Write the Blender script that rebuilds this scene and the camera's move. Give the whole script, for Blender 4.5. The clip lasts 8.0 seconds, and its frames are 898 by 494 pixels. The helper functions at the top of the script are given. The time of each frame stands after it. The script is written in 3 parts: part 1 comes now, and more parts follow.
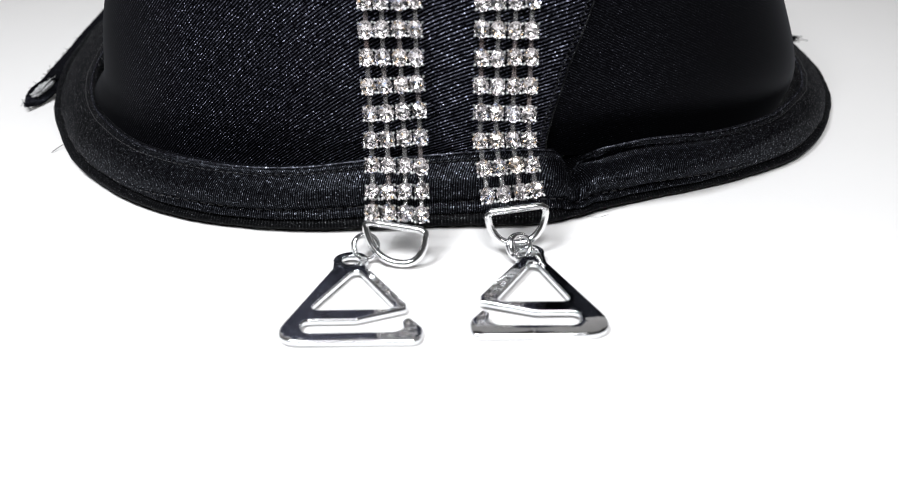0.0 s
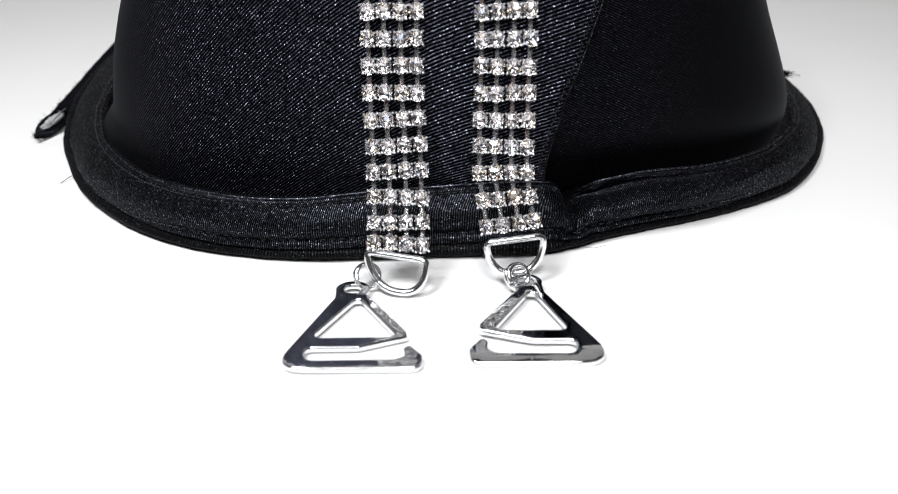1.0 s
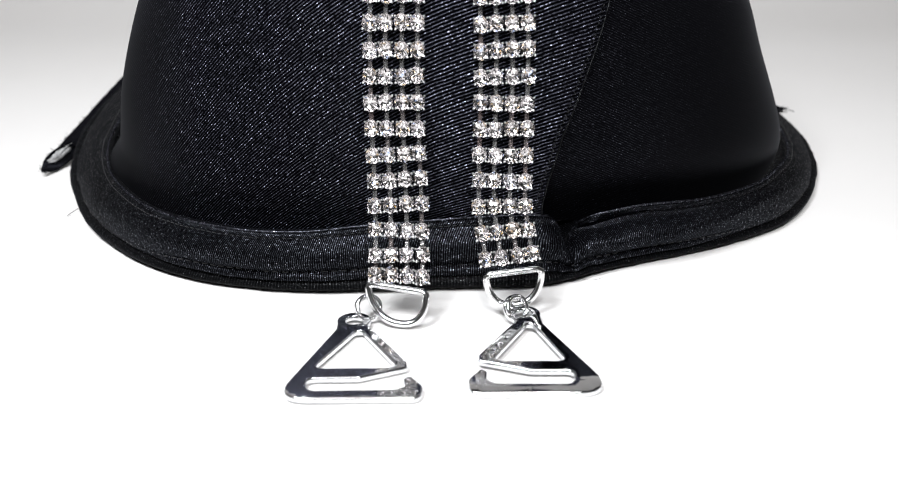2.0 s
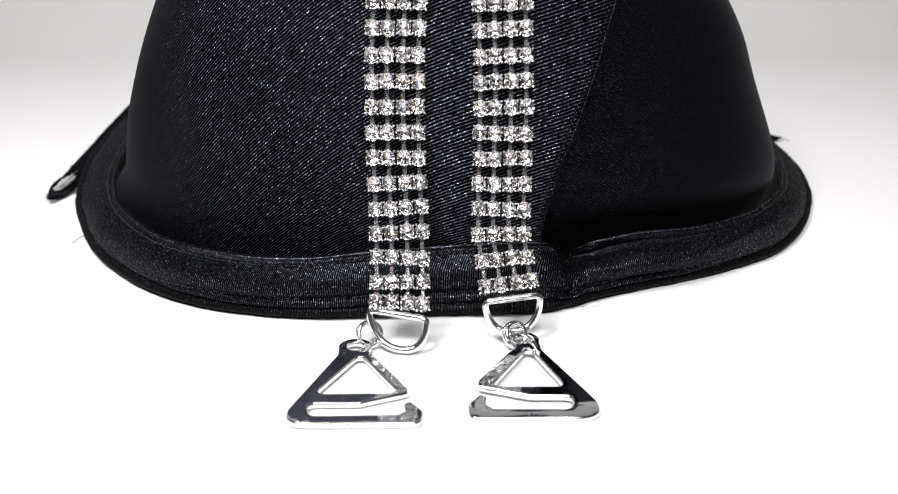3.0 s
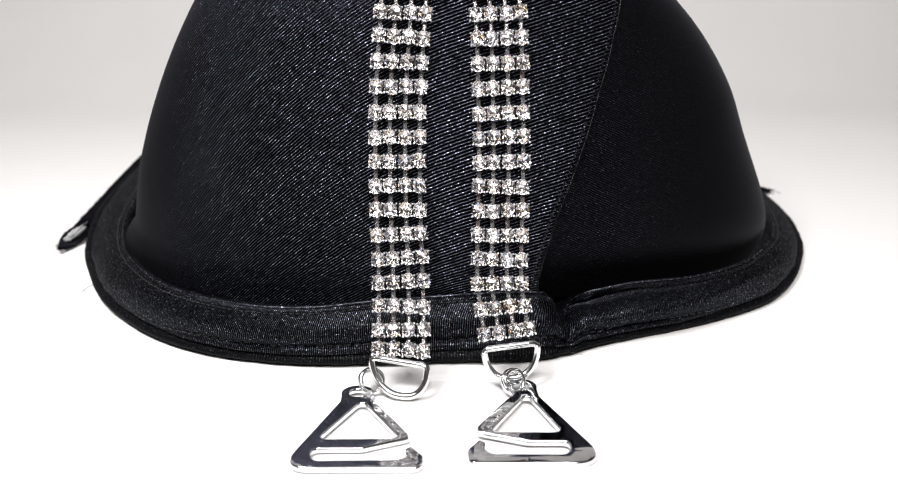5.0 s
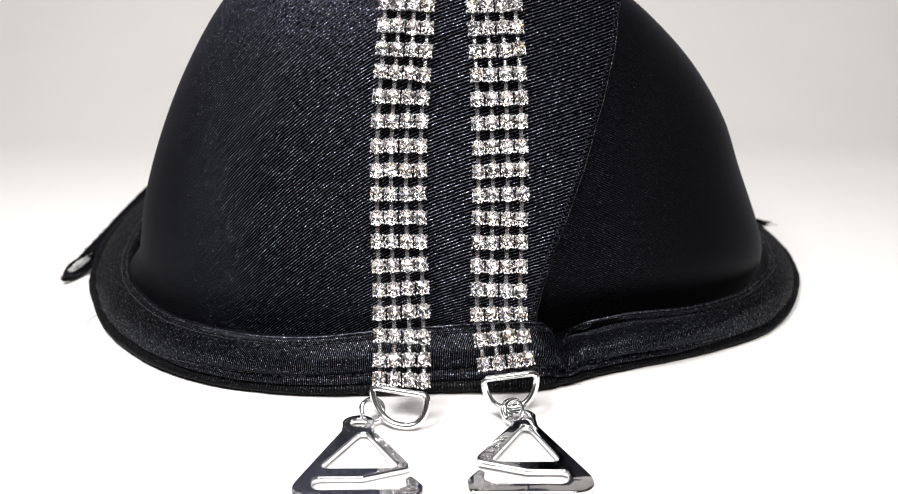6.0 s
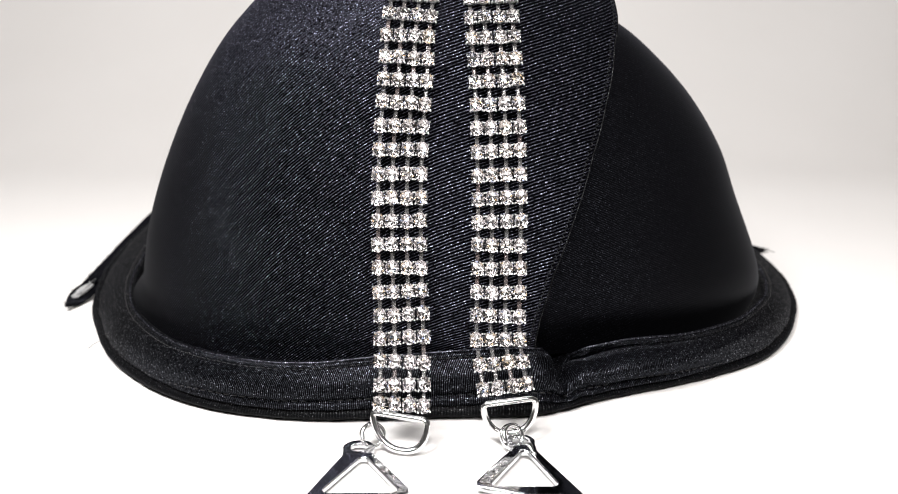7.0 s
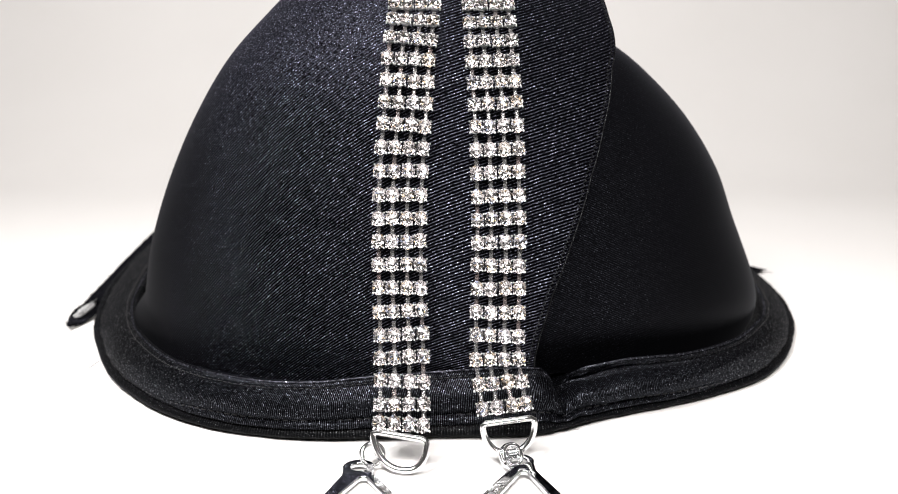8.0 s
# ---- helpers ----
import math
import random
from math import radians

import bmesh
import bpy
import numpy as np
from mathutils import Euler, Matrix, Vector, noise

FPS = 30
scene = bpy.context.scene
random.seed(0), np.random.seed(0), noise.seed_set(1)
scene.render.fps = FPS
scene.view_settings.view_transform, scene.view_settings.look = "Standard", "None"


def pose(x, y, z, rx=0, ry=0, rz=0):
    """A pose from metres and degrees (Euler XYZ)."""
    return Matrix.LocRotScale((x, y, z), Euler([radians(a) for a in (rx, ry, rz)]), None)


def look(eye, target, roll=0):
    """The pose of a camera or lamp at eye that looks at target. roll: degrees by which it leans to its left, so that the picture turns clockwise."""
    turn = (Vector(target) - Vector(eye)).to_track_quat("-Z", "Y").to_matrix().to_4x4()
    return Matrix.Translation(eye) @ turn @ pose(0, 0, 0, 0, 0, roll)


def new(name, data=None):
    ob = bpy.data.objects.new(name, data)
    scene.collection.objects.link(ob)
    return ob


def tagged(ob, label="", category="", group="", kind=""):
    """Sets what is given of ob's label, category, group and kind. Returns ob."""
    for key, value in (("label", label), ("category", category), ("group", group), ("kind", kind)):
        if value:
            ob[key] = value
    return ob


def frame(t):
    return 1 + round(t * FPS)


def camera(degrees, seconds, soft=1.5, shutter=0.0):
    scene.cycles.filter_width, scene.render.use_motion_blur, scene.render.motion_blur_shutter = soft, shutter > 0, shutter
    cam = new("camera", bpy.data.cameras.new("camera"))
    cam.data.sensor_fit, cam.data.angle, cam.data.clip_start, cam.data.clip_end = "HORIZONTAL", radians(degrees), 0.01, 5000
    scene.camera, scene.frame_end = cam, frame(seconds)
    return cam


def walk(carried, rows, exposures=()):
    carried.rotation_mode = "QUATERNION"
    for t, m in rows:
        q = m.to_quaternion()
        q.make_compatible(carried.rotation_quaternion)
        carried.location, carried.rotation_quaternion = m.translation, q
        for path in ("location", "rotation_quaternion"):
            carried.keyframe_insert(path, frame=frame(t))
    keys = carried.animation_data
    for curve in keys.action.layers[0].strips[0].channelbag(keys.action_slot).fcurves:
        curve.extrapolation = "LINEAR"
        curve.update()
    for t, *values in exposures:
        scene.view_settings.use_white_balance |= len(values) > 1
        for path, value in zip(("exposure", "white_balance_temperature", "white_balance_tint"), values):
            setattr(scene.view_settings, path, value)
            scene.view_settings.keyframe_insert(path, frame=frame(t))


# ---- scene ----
cam = camera(57.0, 8.0, soft=0.9)
PATH = [
    (0.0, pose(-0.00026, 0.01002, 0.07685, 59.351, 0.483, -0.187)),
    (0.5, pose(-0.00015, 0.00838, 0.07765, 60.196, 0.433, -0.114)),
    (1.0, pose(-0.00008, 0.00696, 0.07839, 61.488, 0.392, -0.065)),
    (1.5, pose(-0.00003, 0.00569, 0.07906, 62.662, 0.359, -0.034)),
    (3.0, pose(0.00002, 0.00226, 0.08081, 65.593, 0.296, 0.004)),
    (3.5, pose(0.00003, 0.00112, 0.08132, 66.385, 0.283, 0.012)),
    (4.0, pose(0.00004, -0.00007, 0.08180, 67.211, 0.272, 0.021)),
    (4.5, pose(0.00006, -0.00129, 0.08226, 68.063, 0.262, 0.034)),
    (6.0, pose(0.00017, -0.00508, 0.08346, 71.285, 0.229, 0.092)),
    (6.5, pose(0.00022, -0.00628, 0.08379, 72.270, 0.213, 0.115)),
    (7.0, pose(0.00027, -0.00737, 0.08409, 73.156, 0.193, 0.135)),
    (7.5, pose(0.00032, -0.00829, 0.08434, 73.860, 0.168, 0.149)),
    (8.0, pose(0.00035, -0.00895, 0.08453, 74.569, 0.137, 0.153)),
]
cam.data.dof.use_dof, cam.data.dof.focus_distance, cam.data.dof.aperture_fstop = True, 0.166, 19.0
walk(cam, PATH, exposures=[(0.0, -0.53, 6330, 10), (1.5, -0.43, 6370, 10), (3.0, -0.30, 6440, 11), (4.5, -0.22, 6550, 12), (6.0, -0.12, 6660, 12), (7.0, -0.04, 6700, 12), (8.0, 0.06, 6720, 12)])

# ---- light ----
world = bpy.data.worlds.new("room_air")
scene.world = world
world.use_nodes = True
world.node_tree.nodes["Background"].inputs[0].default_value = (0.9, 0.95, 1.0, 1)
world.node_tree.nodes["Background"].inputs[1].default_value = 0.02


def area_lamp(name, eye, target, size, watts, color):
    data = bpy.data.lights.new(name, "AREA")
    data.shape, data.size, data.energy, data.color = "DISK", size, watts, color
    ob = new(name, data)
    ob.matrix_world = look(eye, target)
    return ob


area_lamp("key_lamp", (-0.13, 0.005, 0.335), (0.0, 0.17, 0.03), 0.11, 1.95, (0.965, 0.985, 1.0))
# Added fill near the camera for sheen and sparkle, no known source.
area_lamp("front_fill", (0.025, -0.105, 0.315), (0.0, 0.15, 0.03), 0.12, 1.7, (0.98, 0.99, 1.0))
# Added fill that lifts the backdrop, well below the ceiling, no known source.
area_lamp("backdrop_fill", (-0.05, -0.75, 1.45), (0.0, 0.45, 0.1), 0.9, 10.8, (1.0, 0.975, 0.95))

from mathutils.geometry import delaunay_2d_cdt

MM = 0.001


# ---- materials ----
class Nodes:
    """A node material with short calls for nodes and links."""

    def __init__(self, name):
        self.mat = bpy.data.materials.new(name)
        self.mat.use_nodes = True
        self.tree = self.mat.node_tree
        self.bsdf = self.tree.nodes["Principled BSDF"]

    def add(self, kind, **settings):
        node = self.tree.nodes.new("ShaderNode" + kind)
        for key, value in settings.items():
            if key in node.inputs:
                node.inputs[key].default_value = value
        return node

    def link(self, a, b):
        self.tree.links.new(a, b)

    def math(self, op, a, b=0.0, c=0.0):
        node = self.tree.nodes.new("ShaderNodeMath")
        node.operation = op
        for slot, value in zip(node.inputs, (a, b, c)):
            if isinstance(value, (int, float)):
                slot.default_value = value
            else:
                self.link(value, slot)
        return node.outputs[0]

    def noise(self, coord, scale, detail=3.0, rough=0.5):
        node = self.add("TexNoise", Scale=scale, Detail=detail, Roughness=rough)
        self.link(coord, node.inputs["Vector"])
        return node.outputs["Fac"]

    def ramp(self, value, stops):
        node = self.tree.nodes.new("ShaderNodeValToRGB")
        ramp = node.color_ramp
        while len(ramp.elements) < len(stops):
            ramp.elements.new(0.5)
        for element, (place, color) in zip(ramp.elements, stops):
            element.position = place
            element.color = (*color, 1) if len(color) == 3 else color
        self.link(value, node.inputs[0])
        return node.outputs["Color"]

    def bump(self, height, strength, distance, before=None):
        node = self.add("Bump", Strength=strength, Distance=distance)
        self.link(height, node.inputs["Height"])
        if before is not None:
            self.link(before, node.inputs["Normal"])
        return node.outputs["Normal"]

    def set(self, **values):
        for key, value in values.items():
            self.bsdf.inputs[key.replace("_", " ")].default_value = value
        return self


def paper_material():
    n = Nodes("white_paper")
    co = n.add("TexCoord").outputs["Object"]
    tone = n.noise(co, 9.0, 4.0)
    n.link(n.ramp(tone, [(0.3, (0.755, 0.738, 0.722)), (0.7, (0.785, 0.770, 0.756))]), n.bsdf.inputs["Base Color"])
    n.link(n.bump(n.noise(co, 900.0, 2.0), 0.08, 0.0003), n.bsdf.inputs["Normal"])
    n.set(Roughness=0.55)
    n.bsdf.inputs["Specular IOR Level"].default_value = 0.3
    return n.mat


def wall_material():
    n = Nodes("matt_wall_paint")
    co = n.add("TexCoord").outputs["Object"]
    n.link(n.ramp(n.noise(co, 3.0, 5.0), [(0.3, (0.17, 0.17, 0.17)), (0.7, (0.21, 0.21, 0.21))]), n.bsdf.inputs["Base Color"])
    n.link(n.bump(n.noise(co, 120.0, 3.0), 0.1, 0.001), n.bsdf.inputs["Normal"])
    n.set(Roughness=0.85)
    return n.mat


def satin_material(name, pitch, relief, grain, rough, tint, gloss, smooth=None, sheen=0.0, even=0.0, edge=0.0, glint_tone=0.0, both_sides=False, flat=0.5, stipple=0.0, shine=(0.80, 0.83, 1.0), crown=False, ribs=2.6):
    """Black satin: fine yarn ribs across the second UV axis, broken by glints of single filaments. smooth: from where
    to where, along the first UV axis, an even gloss goes over into ribs. even: how much of the gloss the ribs leave
    alone. glint_tone: how bright the painted glints are."""
    n = Nodes(name)
    uv = n.add("UVMap").outputs["UV"]
    co = n.add("TexCoord").outputs["Object"]
    split = n.add("SeparateXYZ")
    n.link(uv, split.inputs[0])
    across = n.math("ABSOLUTE", split.outputs["X"]) if both_sides else split.outputs["X"]
    wob = n.math("MULTIPLY", n.noise(co, 260.0, 2.0), 0.00035)
    row = n.math("ADD", split.outputs["Y"], wob)
    wave = n.math("MULTIPLY_ADD", n.math("SINE", n.math("MULTIPLY", row, 2 * math.pi / pitch)), 0.5, 0.5)
    fine = n.noise(co, 3300.0, 2.0, 0.6)
    broad = n.noise(co, 45.0, 3.0)
    glint = n.ramp(fine, [(0.60, (0, 0, 0)), (0.72, (1, 1, 1))])
    crest = n.math("POWER", wave, ribs)
    broken = n.math("MAXIMUM", n.math("MULTIPLY_ADD", n.noise(co, 1700.0, 3.0), 4.6, -1.5), 0.0)
    yarn = n.math("MULTIPLY_ADD", n.math("MULTIPLY", crest, broken), 2.4, 0.01)
    if even:
        yarn = n.math("MULTIPLY_ADD", yarn, 1 - even, 0.6 * even)
    glint_mask = n.math("MULTIPLY", n.math("MULTIPLY_ADD", glint, 0.95, 0.05), wave)
    height = wave
    if crown:
        # High on the cup, to one side, the ribs give way to an even grain.
        place = n.add("SeparateXYZ")
        n.link(co, place.inputs[0])
        high = n.math("MULTIPLY_ADD", place.outputs["Z"], 1 / 0.02, -0.064 / 0.02)
        aside = n.math("MULTIPLY_ADD", place.outputs["X"], -1 / 0.025, 0.1)
        crown_grain = n.math("MULTIPLY", n.math("MINIMUM", n.math("MAXIMUM", high, 0.0), 0.9), n.math("MINIMUM", n.math("MAXIMUM", aside, 0.0), 1.0))
        ribbed = n.math("SUBTRACT", 1.0, crown_grain)
        yarn = n.math("ADD", n.math("MULTIPLY", yarn, ribbed), n.math("MULTIPLY", n.math("MULTIPLY", broken, 0.62), crown_grain))
        height = n.math("ADD", n.math("MULTIPLY", wave, ribbed), n.math("MULTIPLY", n.math("MULTIPLY", broken, 0.4), crown_grain))
    # Ribs fade sideways into an even gloss of strength flat.
    if smooth:
        far, near = smooth
        rib_share = n.math("MULTIPLY_ADD", across, 1 / (near - far), -far / (near - far))
        rib_share = n.math("ADD", rib_share, n.math("MULTIPLY_ADD", broad, 0.5, -0.25))
        rib_share = n.math("MINIMUM", n.math("MAXIMUM", rib_share, 0.0), 1.0)
        yarn = n.math("ADD", n.math("MULTIPLY", yarn, rib_share), n.math("MULTIPLY", n.math("SUBTRACT", 1.0, rib_share), n.math("MULTIPLY_ADD", broken, flat * stipple, flat * (1 - 0.7 * stipple))))
        kept = n.math("MULTIPLY_ADD", rib_share, 1 - 0.9 * stipple, 0.9 * stipple)
        kept = n.math("POWER", kept, 2.0)
        glint = n.math("MULTIPLY", glint, kept)
        glint_mask = n.math("MULTIPLY", glint_mask, kept)
        height = n.math("MULTIPLY", height, rib_share)
    base = n.add("MixRGB")
    base.inputs[1].default_value = (*[0.7 * c for c in tint], 1)
    base.inputs[2].default_value = (*[1.3 * c for c in tint], 1)
    n.link(broad, base.inputs[0])
    # Glints on the ridges of the weave, painted into the matt colour.
    speck = n.add("MixRGB")
    speck.inputs[2].default_value = (glint_tone, glint_tone, 1.25 * glint_tone, 1)
    n.link(base.outputs[0], speck.inputs[1])
    n.link(glint_mask, speck.inputs[0])
    normal = n.bump(fine, 0.4 * grain, 0.00012, n.bump(height, relief, 0.00022))
    matt, shiny, both = n.add("BsdfDiffuse"), n.add("BsdfAnisotropic", Roughness=rough), n.add("MixShader")
    shiny.inputs["Color"].default_value = (*shine, 1)
    if smooth:
        hue = n.add("MixRGB")
        hue.inputs[1].default_value, hue.inputs[2].default_value = (0.88, 0.90, 0.96, 1), (*shine, 1)
        n.link(rib_share, hue.inputs[0])
        n.link(hue.outputs[0], shiny.inputs["Color"])
    n.link(speck.outputs[0] if glint_tone else base.outputs[0], matt.inputs["Color"])
    n.link(normal, matt.inputs["Normal"])
    n.link(normal, shiny.inputs["Normal"])
    share = n.math("MULTIPLY", n.math("MULTIPLY_ADD", glint, 15.0 * grain, 0.60), yarn)
    facing = n.add("LayerWeight", Blend=0.5).outputs["Facing"]
    glancing = n.math("MULTIPLY", n.math("POWER", facing, 3.2), edge)
    n.link(n.math("ADD", n.math("MULTIPLY", share, gloss), glancing), both.inputs[0])
    n.link(matt.outputs[0], both.inputs[1])
    n.link(shiny.outputs[0], both.inputs[2])
    if sheen:
        fuzz, whole = n.add("BsdfSheen", Roughness=0.27), n.add("AddShader")
        fuzz.inputs["Color"].default_value = (sheen, sheen, 1.08 * sheen, 1)
        n.link(both.outputs[0], whole.inputs[0])
        n.link(fuzz.outputs[0], whole.inputs[1])
        both = whole
    n.tree.nodes.remove(n.bsdf)
    n.link(both.outputs[0], n.tree.nodes["Material Output"].inputs["Surface"])
    return n.mat


def chrome_material(name, tone, rough, scratch):
    n = Nodes(name)
    co = n.add("TexCoord").outputs["Object"]
    n.link(n.ramp(n.noise(co, 700.0, 3.0), [(0.35, tuple(0.93 * c for c in tone)), (0.65, tone)]), n.bsdf.inputs["Base Color"])
    n.link(n.math("MULTIPLY_ADD", n.noise(co, 1500.0, 3.0), rough, 0.03), n.bsdf.inputs["Roughness"])
    n.link(n.bump(n.noise(co, 350.0, 2.0), scratch, 0.0004), n.bsdf.inputs["Normal"])
    n.set(Metallic=1.0)
    return n.mat


def crystal_material():
    n = Nodes("clear_crystal")
    rnd = n.add("ObjectInfo").outputs["Random"]
    # Some stones are tinted, which paints coloured sparkle into the clear glass.
    n.link(n.ramp(rnd, [(0.0, (1.0, 0.98, 0.98)), (0.84, (1.0, 0.985, 0.985)), (0.88, (1.0, 0.92, 0.80)), (0.92, (0.93, 0.95, 1.0)), (1.0, (1.0, 0.95, 0.95))]),
           n.bsdf.inputs["Base Color"])
    n.set(Roughness=0.0, IOR=1.6)
    n.bsdf.inputs["Transmission Weight"].default_value = 1.0
    return n.mat


def plain_material(name, tone, rough, spread, scale, ior=1.2):
    n = Nodes(name)
    co = n.add("TexCoord").outputs["Object"]
    fac = n.noise(co, scale, 4.0)
    n.link(n.ramp(fac, [(0.3, tuple(c * (1 - spread) for c in tone)), (0.7, tuple(c * (1 + spread) for c in tone))]), n.bsdf.inputs["Base Color"])
    n.link(n.bump(fac, 0.5, 0.0003), n.bsdf.inputs["Normal"])
    n.set(Roughness=rough, IOR=ior)
    return n.mat


PAPER = paper_material()
WALL = wall_material()
CUP_FABRIC = satin_material("black_twill_satin", 0.00063, 1.0, 1.1, 0.57, (0.0007, 0.0007, 0.0010), 0.042, (-0.070, -0.050), 0.0, 0.0, 0.06, 0.003, flat=0.17, shine=(0.78, 0.79, 1.0), crown=True, ribs=4.2)
# Duller copy of the satin, with the under cup's shade put in.
CUP_FABRIC_FAR = satin_material("black_satin_shaded", 0.00050, 0.22, 0.35, 0.56, (0.0009, 0.0009, 0.0012), 0.014, (0.070, 0.030), 0.012, 0.40, 0.11, 0.008, flat=0.6)
RIM_FABRIC = satin_material("black_ribbed_satin", 0.00043, 0.32, 0.8, 0.44, (0.0009, 0.0009, 0.0012), 0.0255, (0.075, 0.045), 0.003, 0.06, 0.03, 0.012, True, 0.95, 1.0, (0.80, 0.85, 1.0))
LIP_FABRIC = satin_material("black_folded_edge", 0.0009, 0.3, 0.6, 0.4, (0.0015, 0.0015, 0.002), 0.034, None, 0.012)
BINDING = satin_material("black_matt_binding", 0.0006, 0.2, 0.7, 0.5, (0.0014, 0.0014, 0.0017), 0.011, (0.08, 0.05), 0.006, 0.35, 0.04, 0.008, True, 1.3, 1.0, (0.95, 0.97, 1.0))
SEAM_THREAD = plain_material("satin_black_thread", (0.010, 0.010, 0.012), 0.42, 0.5, 3000.0, 1.45)
THREAD = plain_material("black_thread", (0.006, 0.006, 0.008), 0.6, 0.4, 3000.0)
LINING = plain_material("white_fleece_lining", (0.36, 0.36, 0.36), 0.95, 0.4, 1400.0)
WING_FABRIC = satin_material("black_wing_fabric", 0.0006, 0.5, 0.3, 0.6, (0.004, 0.004, 0.005), 0.006)
CHROME = chrome_material("polished_chrome", (0.86, 0.87, 0.89), 0.06, 0.05)
WIRE = chrome_material("polished_wire", (0.94, 0.94, 0.945), 0.24, 0.12)
SILVER = chrome_material("bright_silver", (0.95, 0.945, 0.945), 0.95, 0.2)
FOIL = chrome_material("mirror_foil", (0.88, 0.86, 0.865), 0.20, 0.0)
# Gold and blue tints paint the stones' coloured sparkle onto single foil facets.
FOIL_GOLD_GLINT = chrome_material("foil_gold_glint", (0.92, 0.74, 0.50), 0.14, 0.0)
FOIL_BLUE_GLINT = chrome_material("foil_blue_glint", (0.56, 0.68, 0.98), 0.14, 0.0)
CRYSTAL = crystal_material()


def link_material():
    n = Nodes("clear_plastic")
    rnd = n.add("ObjectInfo").outputs["Random"]
    n.link(n.ramp(rnd, [(0.0, (0.74, 0.72, 0.71)), (0.6, (0.82, 0.81, 0.80)), (0.8, (0.74, 0.60, 0.58)), (1.0, (0.88, 0.88, 0.88))]), n.bsdf.inputs["Base Color"])
    n.set(Roughness=0.11, IOR=1.30)
    n.bsdf.inputs["Transmission Weight"].default_value = 0.92
    return n.mat


CLEAR_PLASTIC = link_material()


# ---- mesh helpers ----
def part(name, bm, material, parent, label="", smooth=True):
    """One mesh object from bm; a part of parent, or a thing of its own where parent is None."""
    mesh = bpy.data.meshes.new(name)
    bm.normal_update()
    bm.to_mesh(mesh)
    bm.free()
    for m in material if isinstance(material, (list, tuple)) else [material]:
        mesh.materials.append(m)
    if smooth:
        mesh.polygons.foreach_set("use_smooth", [True] * len(mesh.polygons))
    ob = new(name, mesh)
    ob.parent = parent
    return tagged(ob, label)


def grid_mesh(points, uvs, closed=False):
    """A sheet from rows of points, with UVs in metres."""
    bm = bmesh.new()
    layer = bm.loops.layers.uv.new("UVMap")
    verts = [[bm.verts.new(p) for p in row] for row in points]
    wide = len(points[0])
    for i in range(len(points) - 1):
        for j in range(wide if closed else wide - 1):
            k = (j + 1) % wide
            corners = ((i, j), (i, k), (i + 1, k), (i + 1, j))
            face = bm.faces.new([verts[a][b] for a, b in corners])
            for loop, (a, b) in zip(face.loops, corners):
                loop[layer].uv = uvs[a][b]
    return bm


def tube(path, radius, closed=False, sides=8, bm=None, flat=1.0, taper=False):
    """A round wire along a path of Vectors."""
    bm = bm or bmesh.new()
    n, rings = len(path), []
    normal = None
    for i, p in enumerate(path):
        a, b = path[(i - 1) % n if closed else max(i - 1, 0)], path[(i + 1) % n if closed else min(i + 1, n - 1)]
        ahead = (b - a).normalized()
        if normal is None:
            normal = ahead.orthogonal().normalized()
        normal = (normal - ahead * normal.dot(ahead)).normalized()
        side = ahead.cross(normal)
        r = radius * (1 - 0.8 * i / n) if taper else radius
        rings.append([bm.verts.new(p + r * (normal * math.cos(t) + flat * side * math.sin(t)))
                      for t in (2 * math.pi * k / sides for k in range(sides))])
    for i in range(n if closed else n - 1):
        one, two = rings[i], rings[(i + 1) % n]
        for k in range(sides):
            bm.faces.new((one[k], one[(k + 1) % sides], two[(k + 1) % sides], two[k]))
    if not closed:
        bm.faces.new(rings[0][::-1])
        bm.faces.new(rings[-1])
    return bm


def spline(knots, count):
    """Points at even steps of length along a smooth curve through the knots."""
    ks = [Vector(k) for k in knots]
    ks = [2 * ks[0] - ks[1], *ks, 2 * ks[-1] - ks[-2]]
    fine = []
    for i in range(1, len(ks) - 2):
        a, b, c, d = ks[i - 1:i + 3]
        for k in range(24):
            t = k / 24
            fine.append(0.5 * (2 * b + (c - a) * t + (2 * a - 5 * b + 4 * c - d) * t * t + (3 * b - a - 3 * c + d) * t ** 3))
    fine.append(ks[-2])
    lengths = np.concatenate([[0], np.cumsum([(q - p).length for p, q in zip(fine, fine[1:])])])
    wanted = np.linspace(0, lengths[-1], count) if isinstance(count, int) else np.asarray(count)
    array = np.array(fine)
    return [Vector(p) for p in np.stack([np.interp(wanted, lengths, array[:, k]) for k in range(array.shape[1])], 1)]


def dashes(path, every, fill, radius, lift):
    """Stitches of thread along a path of points."""
    bm = bmesh.new()
    path = [p / MM for p in path]
    total = sum((b - a).length for a, b in zip(path, path[1:]))
    ends = spline(path, [(k + f) * every for k in range(int(total / every)) for f in (0, fill / 2, fill)])
    for a, b, c in zip(ends[0::3], ends[1::3], ends[2::3]):
        tube([a * MM + 0.4 * lift, b * MM + lift, c * MM + 0.4 * lift], radius, sides=5, bm=bm)
    return bm


